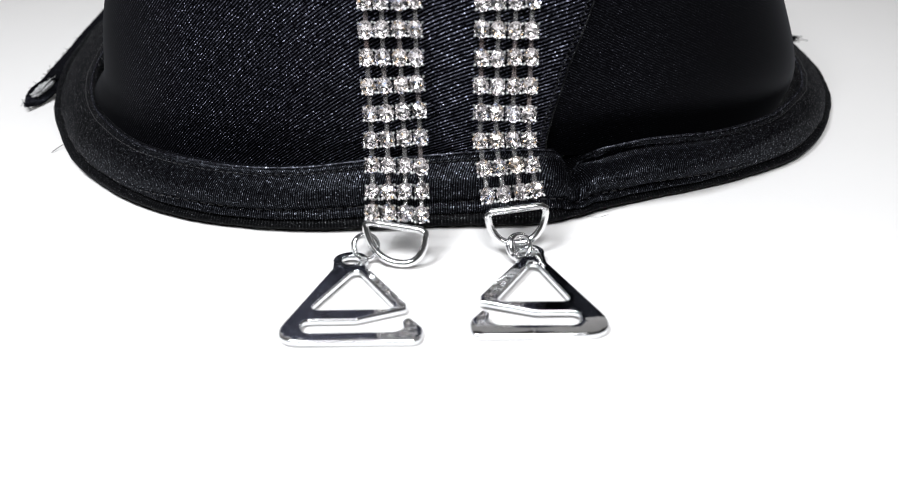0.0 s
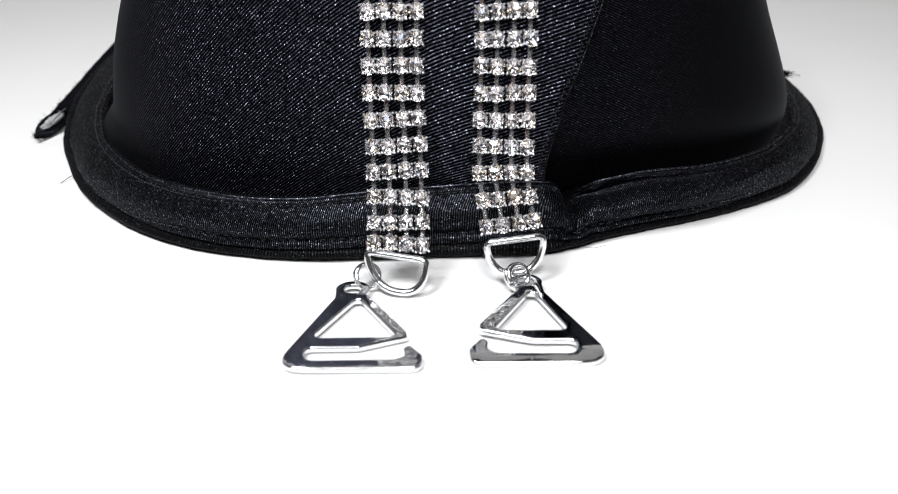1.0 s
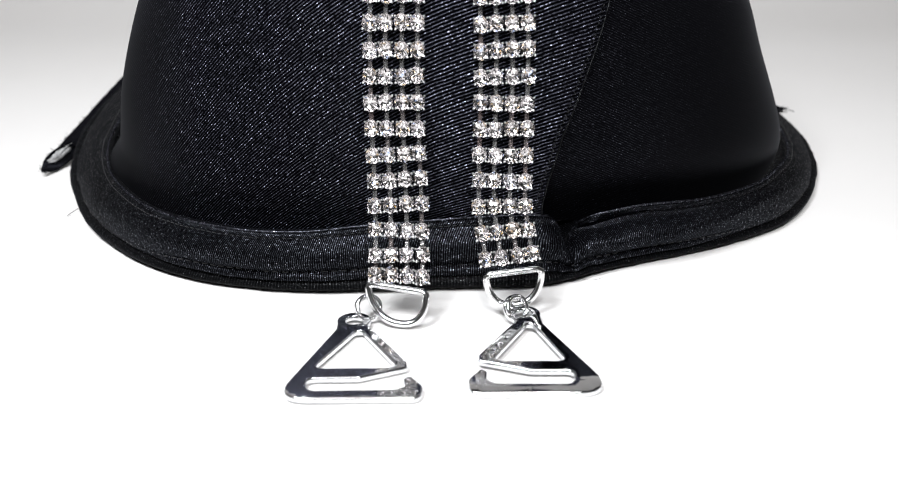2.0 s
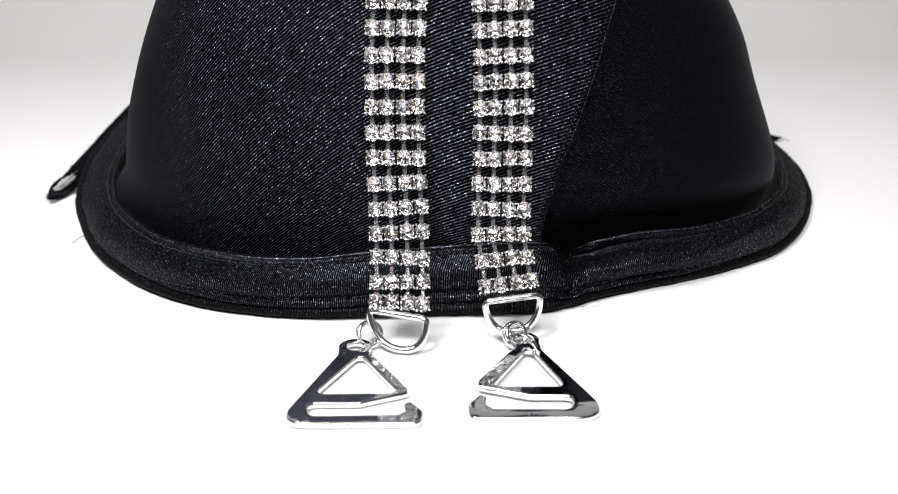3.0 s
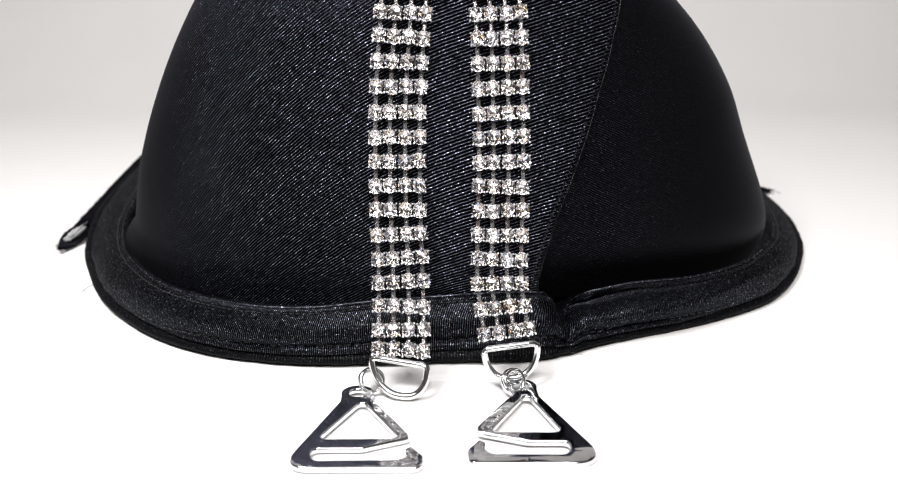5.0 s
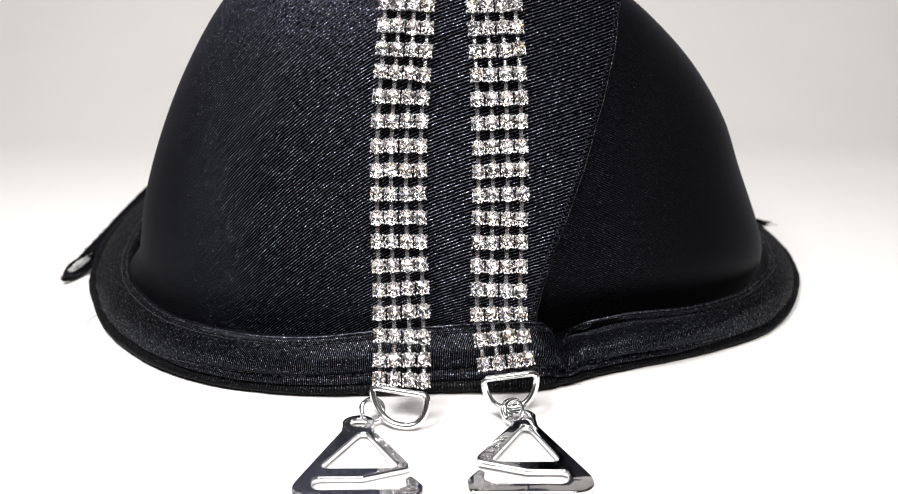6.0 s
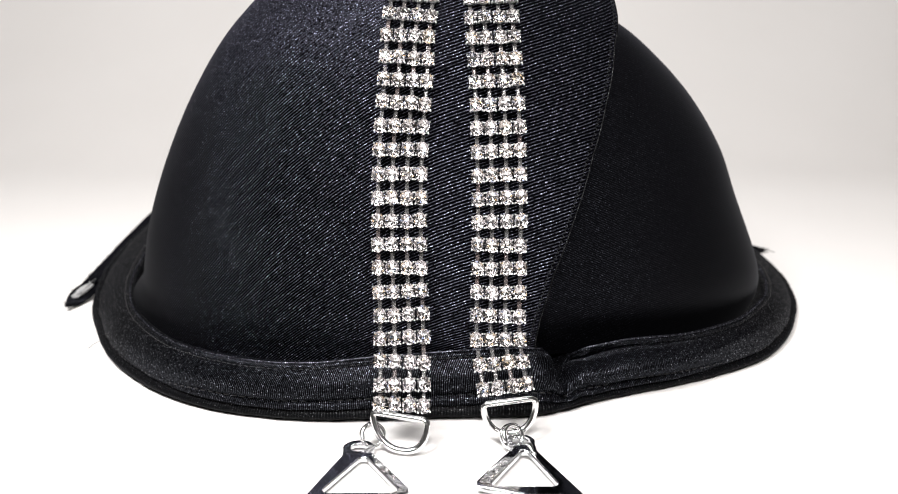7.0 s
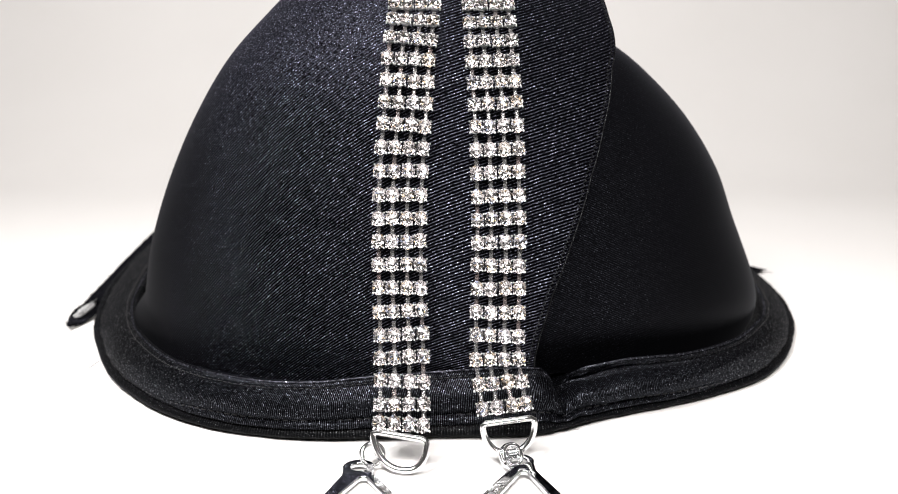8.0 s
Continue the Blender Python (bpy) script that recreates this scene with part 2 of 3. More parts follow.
def rounded(corners, steps=5):
    """A closed outline from corners (x, y, radius), each rounded off by an arc."""
    out, n = [], len(corners)
    for i, (x, y, r) in enumerate(corners):
        p = Vector((x, y))
        a = (Vector(corners[i - 1][:2]) - p)
        b = (Vector(corners[(i + 1) % n][:2]) - p)
        if r == 0:
            out.append(p)
            continue
        reach = min(r / max(math.tan(a.angle(b) / 2), 0.05), 0.48 * a.length, 0.48 * b.length)
        one, two = p + a.normalized() * reach, p + b.normalized() * reach
        for k in range(steps + 1):
            t = k / steps
            out.append((1 - t) ** 2 * one + 2 * t * (1 - t) * p + t * t * two)
    return out


# ---- the setting ----
def backdrop():
    """A white sheet that lies flat and sweeps up behind."""
    line = [(-1.3, 0.0), (-0.6, 0.0), (0.0, 0.0), (0.25, 0.0), (0.40, 0.0)]
    line += [(0.40 + 0.22 * math.sin(a), 0.22 - 0.22 * math.cos(a)) for a in (math.pi / 2 * k / 24 for k in range(1, 25))]
    line += [(0.62, 0.5), (0.62, 1.1)]
    xs = np.linspace(-1.3, 1.3, 27)
    bm = grid_mesh([[(x, y, z) for x in xs] for y, z in line], [[(x, y + z) for x in xs] for y, z in line])
    ob = part("backdrop", bm, PAPER, None)
    return tagged(ob, "smooth white paper sheet sweeping up behind the bra", "backdrop", kind="structure")


def slab(name, lo, hi, label, category):
    bm = bmesh.new()
    bmesh.ops.create_cube(bm, size=1.0)
    for v in bm.verts:
        v.co = Vector([(l + h) / 2 + c * (h - l) for c, l, h in zip(v.co, lo, hi)])
    return tagged(part(name, bm, WALL, None, smooth=False), label, category, kind="structure")


backdrop()
# Unseen room shell, added and kept dark so chrome and stones reflect dark.
slab("floor", (-1.4, -1.4, -0.06), (1.4, 1.4, -0.01), "unseen dark grey floor added under the white sheet", "floor")
slab("wall_north", (-1.4, 1.4, -0.06), (1.4, 1.5, 2.3), "unseen matt dark grey wall, added for dark reflections", "wall")
slab("wall_south", (-1.4, -1.5, -0.06), (1.4, -1.4, 2.3), "unseen matt dark grey wall, added for dark reflections", "wall")
slab("wall_west", (-1.5, -1.5, -0.06), (-1.4, 1.5, 2.3), "unseen matt dark grey wall, added for dark reflections", "wall")
slab("wall_east", (1.4, -1.5, -0.06), (1.5, 1.5, 2.3), "unseen matt dark grey wall, added for dark reflections", "wall")
slab("ceiling", (-1.5, -1.5, 2.3), (1.5, 1.5, 2.4), "unseen matt dark grey ceiling, added for dark reflections", "ceiling")

# ---- the bra ----
CENTRE = Vector((0.0, 0.205, 0.0))
# Height, half width, depth to the front and to the back, of the padded cup that lies on top (mm).
CUP_TOP = [(5, 87, 54, 82), (9, 85, 54.5, 82), (13, 82.6, 55, 80), (16.5, 79.8, 55.6, 78), (20, 78.9, 56, 76), (31, 76.5, 55, 73), (46, 71.1, 51.5, 68), (61, 63.9, 46, 61), (75, 54.9, 40, 52),
           (86, 44.5, 33, 42), (94, 35.5, 25, 32), (99.5, 24, 17, 22), (102.3, 12, 8.5, 11), (103, 0.6, 0.6, 0.6)]
CUP_UNDER = [(6, 79, 40, 74), (12, 81, 42.5, 75), (20, 79.5, 45.4, 74), (36, 72.8, 43, 70), (48, 68.0, 39, 65), (60, 60.3, 33.5, 56), (70, 51.0, 27, 46),
             (78, 41, 21, 35), (84, 28, 14, 24), (88, 14, 7, 12), (89.5, 0.6, 0.6, 0.6)]


def levels(table, count):
    """The table's rows at even steps along its outline."""
    return [p * MM for p in spline(table, count)]


def dome_point(level, phi, shift):
    z, a, front, back = level
    c, s = math.cos(phi), math.sin(phi)
    n = 2.2
    x = a * math.copysign(abs(c) ** (2 / n), c)
    y = (front if s < 0 else back) * math.copysign(abs(s) ** (2 / n), s)
    return Vector((CENTRE.x + shift + x, CENTRE.y + y, z))


def twill(p, run):
    """The weave's place: lines rise to the right, less steeply towards the centre of the bra."""
    return (p.x, run - (0.33 * p.x - (8.5 + 25 * max(run - 0.05, 0)) * min(p.x, 0) ** 2 - 2.5 * max(p.x, 0) ** 2) - 0.25 * (p.y - 0.15))


def edge_angle(z):
    """Where the neckline of the upper cup runs, as the angle round the cup at a height."""
    heights = [6, 16, 21, 30, 41, 53, 63, 74, 80, 85, 89, 93, 97, 100, 103]
    turns = [-80, -79.2, -78.4, -76.2, -72, -66.8, -61.2, -53.6, -46.5, -41, -35, -25, 0, 40, 80]
    return math.radians(float(np.interp(z / MM, heights, turns)))


def upper_cup(parent):
    rows, uvs, edge, inside = [], [], [], []
    lv = levels(CUP_TOP, 80)
    run = 0.0
    for i, level in enumerate(lv):
        run += (Vector((lv[i - 1][0], lv[i - 1][2])) - Vector((level[0], level[2]))).length if i else 0
        start, end = edge_angle(level[0]), math.radians(-300)
        angles = [start + (end - start) * k / 150 for k in range(151)]
        row = [dome_point(level, a, 0.0) for a in angles]
        rows.append(row)
        uvs.append([twill(p, run) for p in row])
        edge.append(row[0])
        inside.append(row[0].lerp(row[1], min(1.6 * MM / max((row[1] - row[0]).length, MM * 0.1), 3.0)))
    ob = part("cup", grid_mesh(rows, uvs), CUP_FABRIC, parent, "padded cup in glossy black twill satin")
    shell = ob.modifiers.new("padding", "SOLIDIFY")
    shell.thickness, shell.offset = 0.0022, 1.0
    part("neckline_piping", tube(edge[2:], 0.00016, sides=8), BINDING, parent, "narrow folded black edge")
    part("neckline_stitching", dashes(inside[6:], 1.1, 0.6, 0.00012, Vector((0.0003, -0.0022, 0.0004))), SEAM_THREAD, parent, "fine black stitches along the folded edge")
    return ob


def under_cup(parent):
    rows, uvs = [], []
    lv = levels(CUP_UNDER, 64)
    run = 0.0
    for i, level in enumerate(lv):
        run += (Vector((lv[i - 1][0], lv[i - 1][2])) - Vector((level[0], level[2]))).length if i else 0
        row = [dome_point(level, 2 * math.pi * k / 160, 0.0) for k in range(161)]
        rows.append(row)
        uvs.append([(p.x, run + 0.5 * p.x) for p in row])
    return part("cup", grid_mesh(rows, uvs), CUP_FABRIC_FAR, parent, "padded cup in black satin, dulled as shaded, tucked under the other")


# Rim: crease against the cup above, and foot on the sheet below it (mm).
CREASE = [(-86, 262, 22), (-86, 236, 18.5), (-85, 212, 15.3), (-83, 197, 13.6), (-79, 185, 12.9), (-73.2, 174, 12.6), (-62.6, 160.5, 12.8), (-52, 152.5, 13), (-39, 147.5, 13),
          (-27.5, 146.7, 13), (-16, 148, 13.6), (-3, 149, 14.2), (10, 150.4, 14.4), (18.5, 151.2, 14.1), (24, 154.6, 12.4), (29, 155.4, 11.7), (32, 155.8, 12.0), (39, 157.3, 12.8),
          (53, 162.5, 12.2), (66.4, 171.8, 12), (74, 181, 12), (80, 191, 12), (84, 205, 12), (87.5, 224, 10.8), (90, 246, 8.6)]
FOOT = [(-94, 262, 16), (-100, 240, 10.6), (-102, 225, 6.2), (-100, 210, 1.2), (-92.6, 194, 0.5), (-82.6, 177, 0.5), (-69, 162.4, 0.5), (-55.5, 153.4, 0.5), (-41, 148.6, 0.5),
        (-27.5, 146.4, 0.5), (-15, 146.6, 0.5), (-3, 147.1, 0.5), (9, 147.3, 0.5), (17, 147.7, 0.5), (24, 150.4, 0.5), (30, 153.9, 0.5), (33.5, 155.8, 0.5), (41, 159.0, 0.5),
        (56, 164.8, 0.5), (72.3, 173.4, 0.5), (82.6, 184, 0.5), (91.0, 198, 0.5), (97.5, 214, 0.5), (100.4, 230, 1.5), (98, 246, 4.6)]
# Across the rim: how far down, and how far out it bulges in front and round the sides (mm).
ROLL = [(0.40, -15.0, -15.0), (0.5, -4.0, -4.0), (0.0, -1.0, -1.0), (0.015, 0.2, 0.2), (0.05, 0.9, 0.8), (0.075, 0.9, 0.9), (0.09, 0.72, 0.85), (0.12, 0.95, 1.0), (0.2, 1.6, 1.3), (0.3, 2.4, 1.6), (0.42, 3.1, 1.8), (0.52, 2.7, 1.8),
        (0.59, 2.0, 1.7), (0.63, 1.3, 1.6), (0.65, 1.05, 1.55), (0.67, 1.6, 1.5), (0.72, 2.1, 1.3), (0.77, 2.0, 1.0), (0.80, 1.4, 0.45), (0.815, 0.9, 0.35), (0.835, 1.4, 0.9), (0.9, 1.9, 1.4),
        (0.96, 1.6, 1.2), (1.0, 0.5, 0.3)]
HEM, SEAM, SIDE_SEAM, BOUND = 6, 14, 18, 19
NOTCH = Vector((23.7, 153.0, 6.4))


def side_share(x):
    """0 along the front of the rim, 1 round its sides, for a place across in mm."""
    t = min(max((abs(x) - 40) / 26, 0.0), 1.0)
    return t * t * (3 - 2 * t)


def rim_rows(lo, hi, count):
    """Rows across the rim from lo to hi of its length; where the casings meet it is pinched into a notch and gathered."""
    both = spline([(*c, *f) for c, f in zip(CREASE, FOOT)], 900)
    tops, feet = [Vector(p[:3]) for p in both], [Vector(p[3:]) for p in both]
    rows, uvs = [], []
    length = 0.0
    for k in range(count):
        s = (lo + (hi - lo) * k / (count - 1)) * 899
        i = min(int(s), 898)
        top, foot = tops[i].lerp(tops[i + 1], s - i), feet[i].lerp(feet[i + 1], s - i)
        a, b = max(i - 6, 0), min(i + 7, 899)
        along = (tops[b] - tops[a] + feet[b] - feet[a]).normalized()
        out = (foot - top).cross(along).normalized()
        if out.dot(top - CENTRE / MM) < 0:
            out = -out
        off = top.x - NOTCH.x
        dip = math.exp(-(off / 2.4) ** 2) if off < 0 else math.exp(-(off / 1.9) ** 1.5)
        # Past the notch the casing sits lower than its hem and back under it.
        sunk = min(max(off / 2, 0.0), 1.0) * min(max((78 - top.x) / 30, 0.0), 1.0)
        deep = max(1 - max(off, 0.0) / 45, 0.0) * sunk
        hem, top = top, top + Vector((0, 0.9, -6.1)) * dip + Vector((0, 0, -0.9 * sunk - 1.1 * deep))
        hem = hem + Vector((0, 4.0, -6.0)) * max(1 - off / 6.5, 0) ** 1.6 + Vector((0, 1.2, 0)) * deep if off > 0 else top
        side = side_share(top.x)
        row, uv = [], []
        length += (foot - last).length if k else 0
        last = foot
        for n, (q, bulge, flat) in enumerate(ROLL):
            start = hem if n < HEM else top
            thin = 1 - 0.75 * sunk if 2 < n < HEM else 1.0
            p = start + (foot - start) * q * thin
            swell = thin * (bulge + (flat - bulge) * side) * (1 - 0.85 * dip * max(1 - 1.5 * q, 0))
            swell -= (2.3 * sunk + 2.6 * deep if n == HEM else 0.8 * sunk + 1.5 * deep if n == HEM + 1 else 0.4 * sunk if n < HEM else 0.0) if n > 2 else 0.0
            swell += 1.5 * sunk * math.exp(-((q - 0.27) / 0.12) ** 2) * (n > HEM)
            wave = noise.noise(Vector((length * 0.16, q * 6, 1.7))) * 0.22 + noise.noise(Vector((length * 0.6, q * 12, 4.1))) * 0.09
            far = math.hypot(p.x - NOTCH.x, p.z - NOTCH.z)
            angle = math.atan2(p.z - NOTCH.z, p.x - NOTCH.x)
            wave += 0.6 * noise.noise(p * 0.42) * math.exp(-far / 7)
            wave += 0.95 * math.sin(angle * 8 + 2.2 * noise.noise(p * 0.25)) * math.exp(-far / 4.2) * far / (far + 1.2)
            seam = 0.65 + 0.15 * side
            wave -= 0.45 * max(0.0, math.sin(2 * math.pi * length / 1.9)) * math.exp(-((q - seam) / 0.03) ** 2)
            row.append((p + out * (swell + (wave if 0.05 < q < 0.98 and n > 2 else 0))) * MM)
            slant = 1.5 * (max(0.35 - q, 0) / 0.27) ** 1.5
            uv.append((top.x * MM, (length - slant) * MM))
        rows.append(row)
        uvs.append(uv)
    return rows, uvs


def notch_share():
    """How far along the rim the two casings meet."""
    line = spline([(*c, *f) for c, f in zip(CREASE, FOOT)], 900)
    return min(range(900), key=lambda i: abs(line[i][0] - NOTCH.x)) / 899


def rim(parent, lo, hi, label):
    rows, uvs = rim_rows(lo, hi, int(620 * (hi - lo)) + 20)
    bm = grid_mesh(rows, uvs)
    bm.faces.ensure_lookup_table()
    for k, face in enumerate(bm.faces):
        face.material_index = int(k % (len(ROLL) - 1) >= BOUND)
    ob = part("rim", bm, [RIM_FABRIC, BINDING], parent, label)
    part("lip", tube([row[3] + Vector((0, 0, 0.0002)) for row in rows[::2] if not -4 < row[3].x / MM - NOTCH.x < 1], 0.00026, sides=8), LIP_FABRIC, ob, "thin rolled edge against the cup")
    up = Vector((0, -0.00016, 0.00012))
    part("edge_stitching", dashes([row[HEM] for row in rows[::4] if abs(row[3].x / MM - NOTCH.x) > 4], 1.3, 0.6, 0.00011, up), SEAM_THREAD, ob, "fine dashes of black thread along the edge")
    seam = [row[SEAM].lerp(row[SIDE_SEAM], side_share(row[0].x / MM)) for row in rows[::4]]
    part("stitching", dashes(seam, 1.9, 0.6, 0.0002, up * 1.5), SEAM_THREAD, ob, "row of small black stitches")
    return ob


def wing(parent):
    """The folded side band that sticks out behind the rim, its torn end showing white lining."""
    edge = spline([(-108, 212, 3.4), (-107.4, 218, 4.7), (-106.5, 224, 5.9), (-105.2, 232.4, 8), (-102.5, 244, 11.8), (-99.4, 255, 15.6), (-96, 268, 20)], 60)
    first = Vector((-105.2, 215.4, 3.3)), Vector((2.2, 6.8, 1.4)), Vector((-0.9, -0.7, 2.3))
    rows, uvs = [], []
    for i, p in enumerate(edge):
        t = min(i / 14, 1.0)
        t = t * t * (3 - 2 * t)
        middle, wide, thick = first[0].lerp(p + Vector((3.6, 0.4, -1.0)), t), first[1].lerp(Vector((3.6, 0.4, -1.0)), t), first[2].lerp(Vector((-0.3, -0.2, 0.9)), t)
        ring = []
        for k in range(24):
            a = 2 * math.pi * k / 24
            rag = 1 + (0.16 if i < 2 else 0.06) * noise.noise(Vector((k * 0.7, i * 0.5, 2.2)))
            q = (middle + (wide * math.cos(a) + thick * math.sin(a)) * rag) * MM
            q.z = max(q.z, 0.0004)
            ring.append(q)
        rows.append(ring)
        uvs.append([(k * 0.001, i * 0.0012) for k in range(24)])
    bm = grid_mesh(rows, uvs, closed=True)
    bm.verts.ensure_lookup_table()
    bm.faces.new([bm.verts[k] for k in range(24)][::-1])
    ob = part("side_wing", bm, WING_FABRIC, parent, "folded black fabric band with a torn end")
    bm = bmesh.new()
    bmesh.ops.create_icosphere(bm, subdivisions=5, radius=1.0)
    forth = first[1].cross(first[2]).normalized()
    forth = -forth if forth.y > 0 else forth
    rng = random.Random(5)
    for v in bm.verts:
        c = v.co.copy()
        r = 1 + 0.22 * noise.noise(c * 2.0) + 0.22 * noise.noise(c * 5.0) + 0.1 * noise.noise(c * 13.0)
        # A fold runs along the middle of the torn end.
        fold = 0.5 * math.exp(-((c.z - 0.25 * math.sin(3 * c.x)) / 0.18) ** 2)
        v.co = (first[0] + Vector((-0.1, -0.2, 0.15)) + (first[1] * (c.x * 0.62 + 0.12) + first[2] * (c.z * 0.42 + 0.22)) * r + forth * c.y * (0.9 * r - fold)) * MM
    bm.normal_update()
    for v in [v for v in bm.verts if v.normal.dot(forth) > 0 and rng.random() < 0.05]:
        d = v.normal + Vector((rng.uniform(-1, 1), rng.uniform(-1, 1), rng.uniform(-0.5, 0.5)))
        bend = Vector((rng.uniform(-1, 1), rng.uniform(-1, 1), rng.uniform(-0.5, 0.2)))
        reach = rng.uniform(0.2, 0.6) * MM
        tube([v.co.copy(), v.co + d * reach * 0.5, v.co + (d + 0.6 * bend) * reach], 0.00005, sides=4, bm=bm)
    part("lining", bm, LINING, ob, "white fleecy lining showing at the torn end")
    fuzz = bmesh.new()
    for k in range(110):
        a = rng.uniform(0, 2 * math.pi)
        tip = k < 50
        if tip:
            p = first[0] - first[1] * rng.uniform(0.75, 1.0) + first[2] * rng.uniform(-0.6, 0.3)
        else:
            p = rng.choice(edge[:34]) + Vector((rng.uniform(-0.2, 0.6), 0, rng.uniform(-0.4, 0.5)))
        d = Vector((rng.uniform(-1.0, 0.3), rng.uniform(-1.0, 0.6), rng.uniform(-0.7, 0.8)))
        p2 = p + d * rng.uniform(0.3, 1.0 if tip else 0.6)
        p3 = p2 + Vector((rng.uniform(-0.6, 0.6), rng.uniform(-0.6, 0.6), rng.uniform(-0.4, 0.4)))
        for q in (p, p2, p3):
            q.z = max(q.z, 0.2)
        tube([q * MM for q in spline([p, p2, p3], 6)], 0.00006, sides=5, bm=fuzz)
    part("frayed_threads", fuzz, THREAD, ob, "short frayed black threads")
    return ob


def far_wing(parent):
    """The frayed corner that peeks out behind the other end."""
    rows = []
    spine = spline([(91, 243, 6.6), (95, 246, 6.3), (98.6, 247.5, 5.8), (100.8, 248, 5.3)], 12)
    for i, p in enumerate(spine):
        w = 3.6 * (1 - i / 13) + 0.7
        rows.append([(p + Vector((0.4 * w * math.cos(a), 0.3 * w * math.cos(a), 0.55 * w * math.sin(a)))) * MM for a in (2 * math.pi * k / 10 for k in range(10))])
    bm = grid_mesh(rows, [[(k * 0.001, i * 0.001) for k in range(10)] for i in range(12)], closed=True)
    ob = part("side_wing", bm, WING_FABRIC, parent, "frayed black fabric corner")
    rng = random.Random(8)
    fuzz = bmesh.new()
    for _ in range(16):
        p = Vector((99.2 + rng.uniform(-3, 1), 247.5 + rng.uniform(-2, 1), 5.7 + rng.uniform(-0.8, 0.8)))
        p2 = p + Vector((rng.uniform(0.4, 2.4), rng.uniform(-1, 1), rng.uniform(-0.8, 0.6)))
        p3 = p2 + Vector((rng.uniform(-0.5, 2), rng.uniform(-1, 1), rng.uniform(-1, 1)))
        tube([q * MM for q in spline([p, p2, p3], 7)], 0.0001, sides=5, bm=fuzz)
    part("frayed_threads", fuzz, THREAD, ob, "short frayed black threads")
    return ob


bra = tagged(new("bra"), "black satin padded bra folded cup over cup on white paper", "bra")
upper_cup(bra)
under_cup(bra)
rim(bra, 0.0, notch_share(), "padded black satin underwire casing, gathered at its end")
rim(bra, notch_share(), 1.0, "padded black satin underwire casing")
wing(bra)
far_wing(bra)


# ---- the rhinestone straps ----
def crystal_mesh(seed):
    """A cushion-cut stone: clear crown round a small table, foiled back of narrow rays."""
    bm = bmesh.new()
    rng = random.Random(seed)
    n, R = 8, 1.38 * MM

    def ring(count, r, z, turn, slack, zigzag=0.0):
        out = []
        for k in range(count):
            a = 2 * math.pi * (k + turn) / count
            c, q = math.cos(a), math.sin(a)
            cushion = (abs(c) ** 2.1 + abs(q) ** 2.1) ** (-1 / 2.1)
            size = (r + rng.gauss(0, slack)) * R * cushion
            out.append(bm.verts.new((size * c, 1.13 * size * q, (z + rng.gauss(0, slack) + zigzag * (-1) ** k) * MM)))
        return out

    table = ring(n, 0.42, 0.98, 0.0, 0.03)
    crown = ring(n, 0.78, 0.87, 0.5, 0.03)
    girdle = ring(2 * n, 1.0, 0.62, 0.0, 0.0)
    rays = ring(2 * n, 0.70, 0.45, 0.0, 0.02, 0.05)
    inner = ring(n, 0.34, 0.29, 0.0, 0.03)
    tip = bm.verts.new((rng.gauss(0, 0.1) * MM, rng.gauss(0, 0.1) * MM, 0.14 * MM))
    middle = bm.verts.new((rng.gauss(0, 0.12) * MM, rng.gauss(0, 0.12) * MM, 1.02 * MM))
    for k in range(n):
        j = (k + 1) % n
        g0, g1, g2 = girdle[2 * k], girdle[2 * k + 1], girdle[(2 * k + 2) % (2 * n)]
        for corners in ((middle, table[k], table[j]), (table[k], crown[k], table[j]), (table[k], crown[k - 1], crown[k]), (crown[k - 1], g0, crown[k]), (crown[k], g0, g1), (crown[k], g1, g2)):
            bm.faces.new(corners)
    for k in range(n):
        j, a, b, c = (k + 1) % n, 2 * k, 2 * k + 1, (2 * k + 2) % (2 * n)
        for corners in ((girdle[a], girdle[b], rays[a]), (girdle[b], rays[b], rays[a]), (girdle[b], girdle[c], rays[b]), (girdle[c], rays[c], rays[b]),
                        (rays[a], rays[b], inner[k]), (rays[b], rays[c], inner[j]), (rays[b], inner[j], inner[k]), (inner[k], inner[j], tip)):
            f = bm.faces.new(corners)
            # A few facets carry the painted gold or blue sparkle.
            f.material_index = 2 if rng.random() < 0.03 else 3 if rng.random() < 0.02 else 1
    bmesh.ops.recalc_face_normals(bm, faces=bm.faces)
    return bm


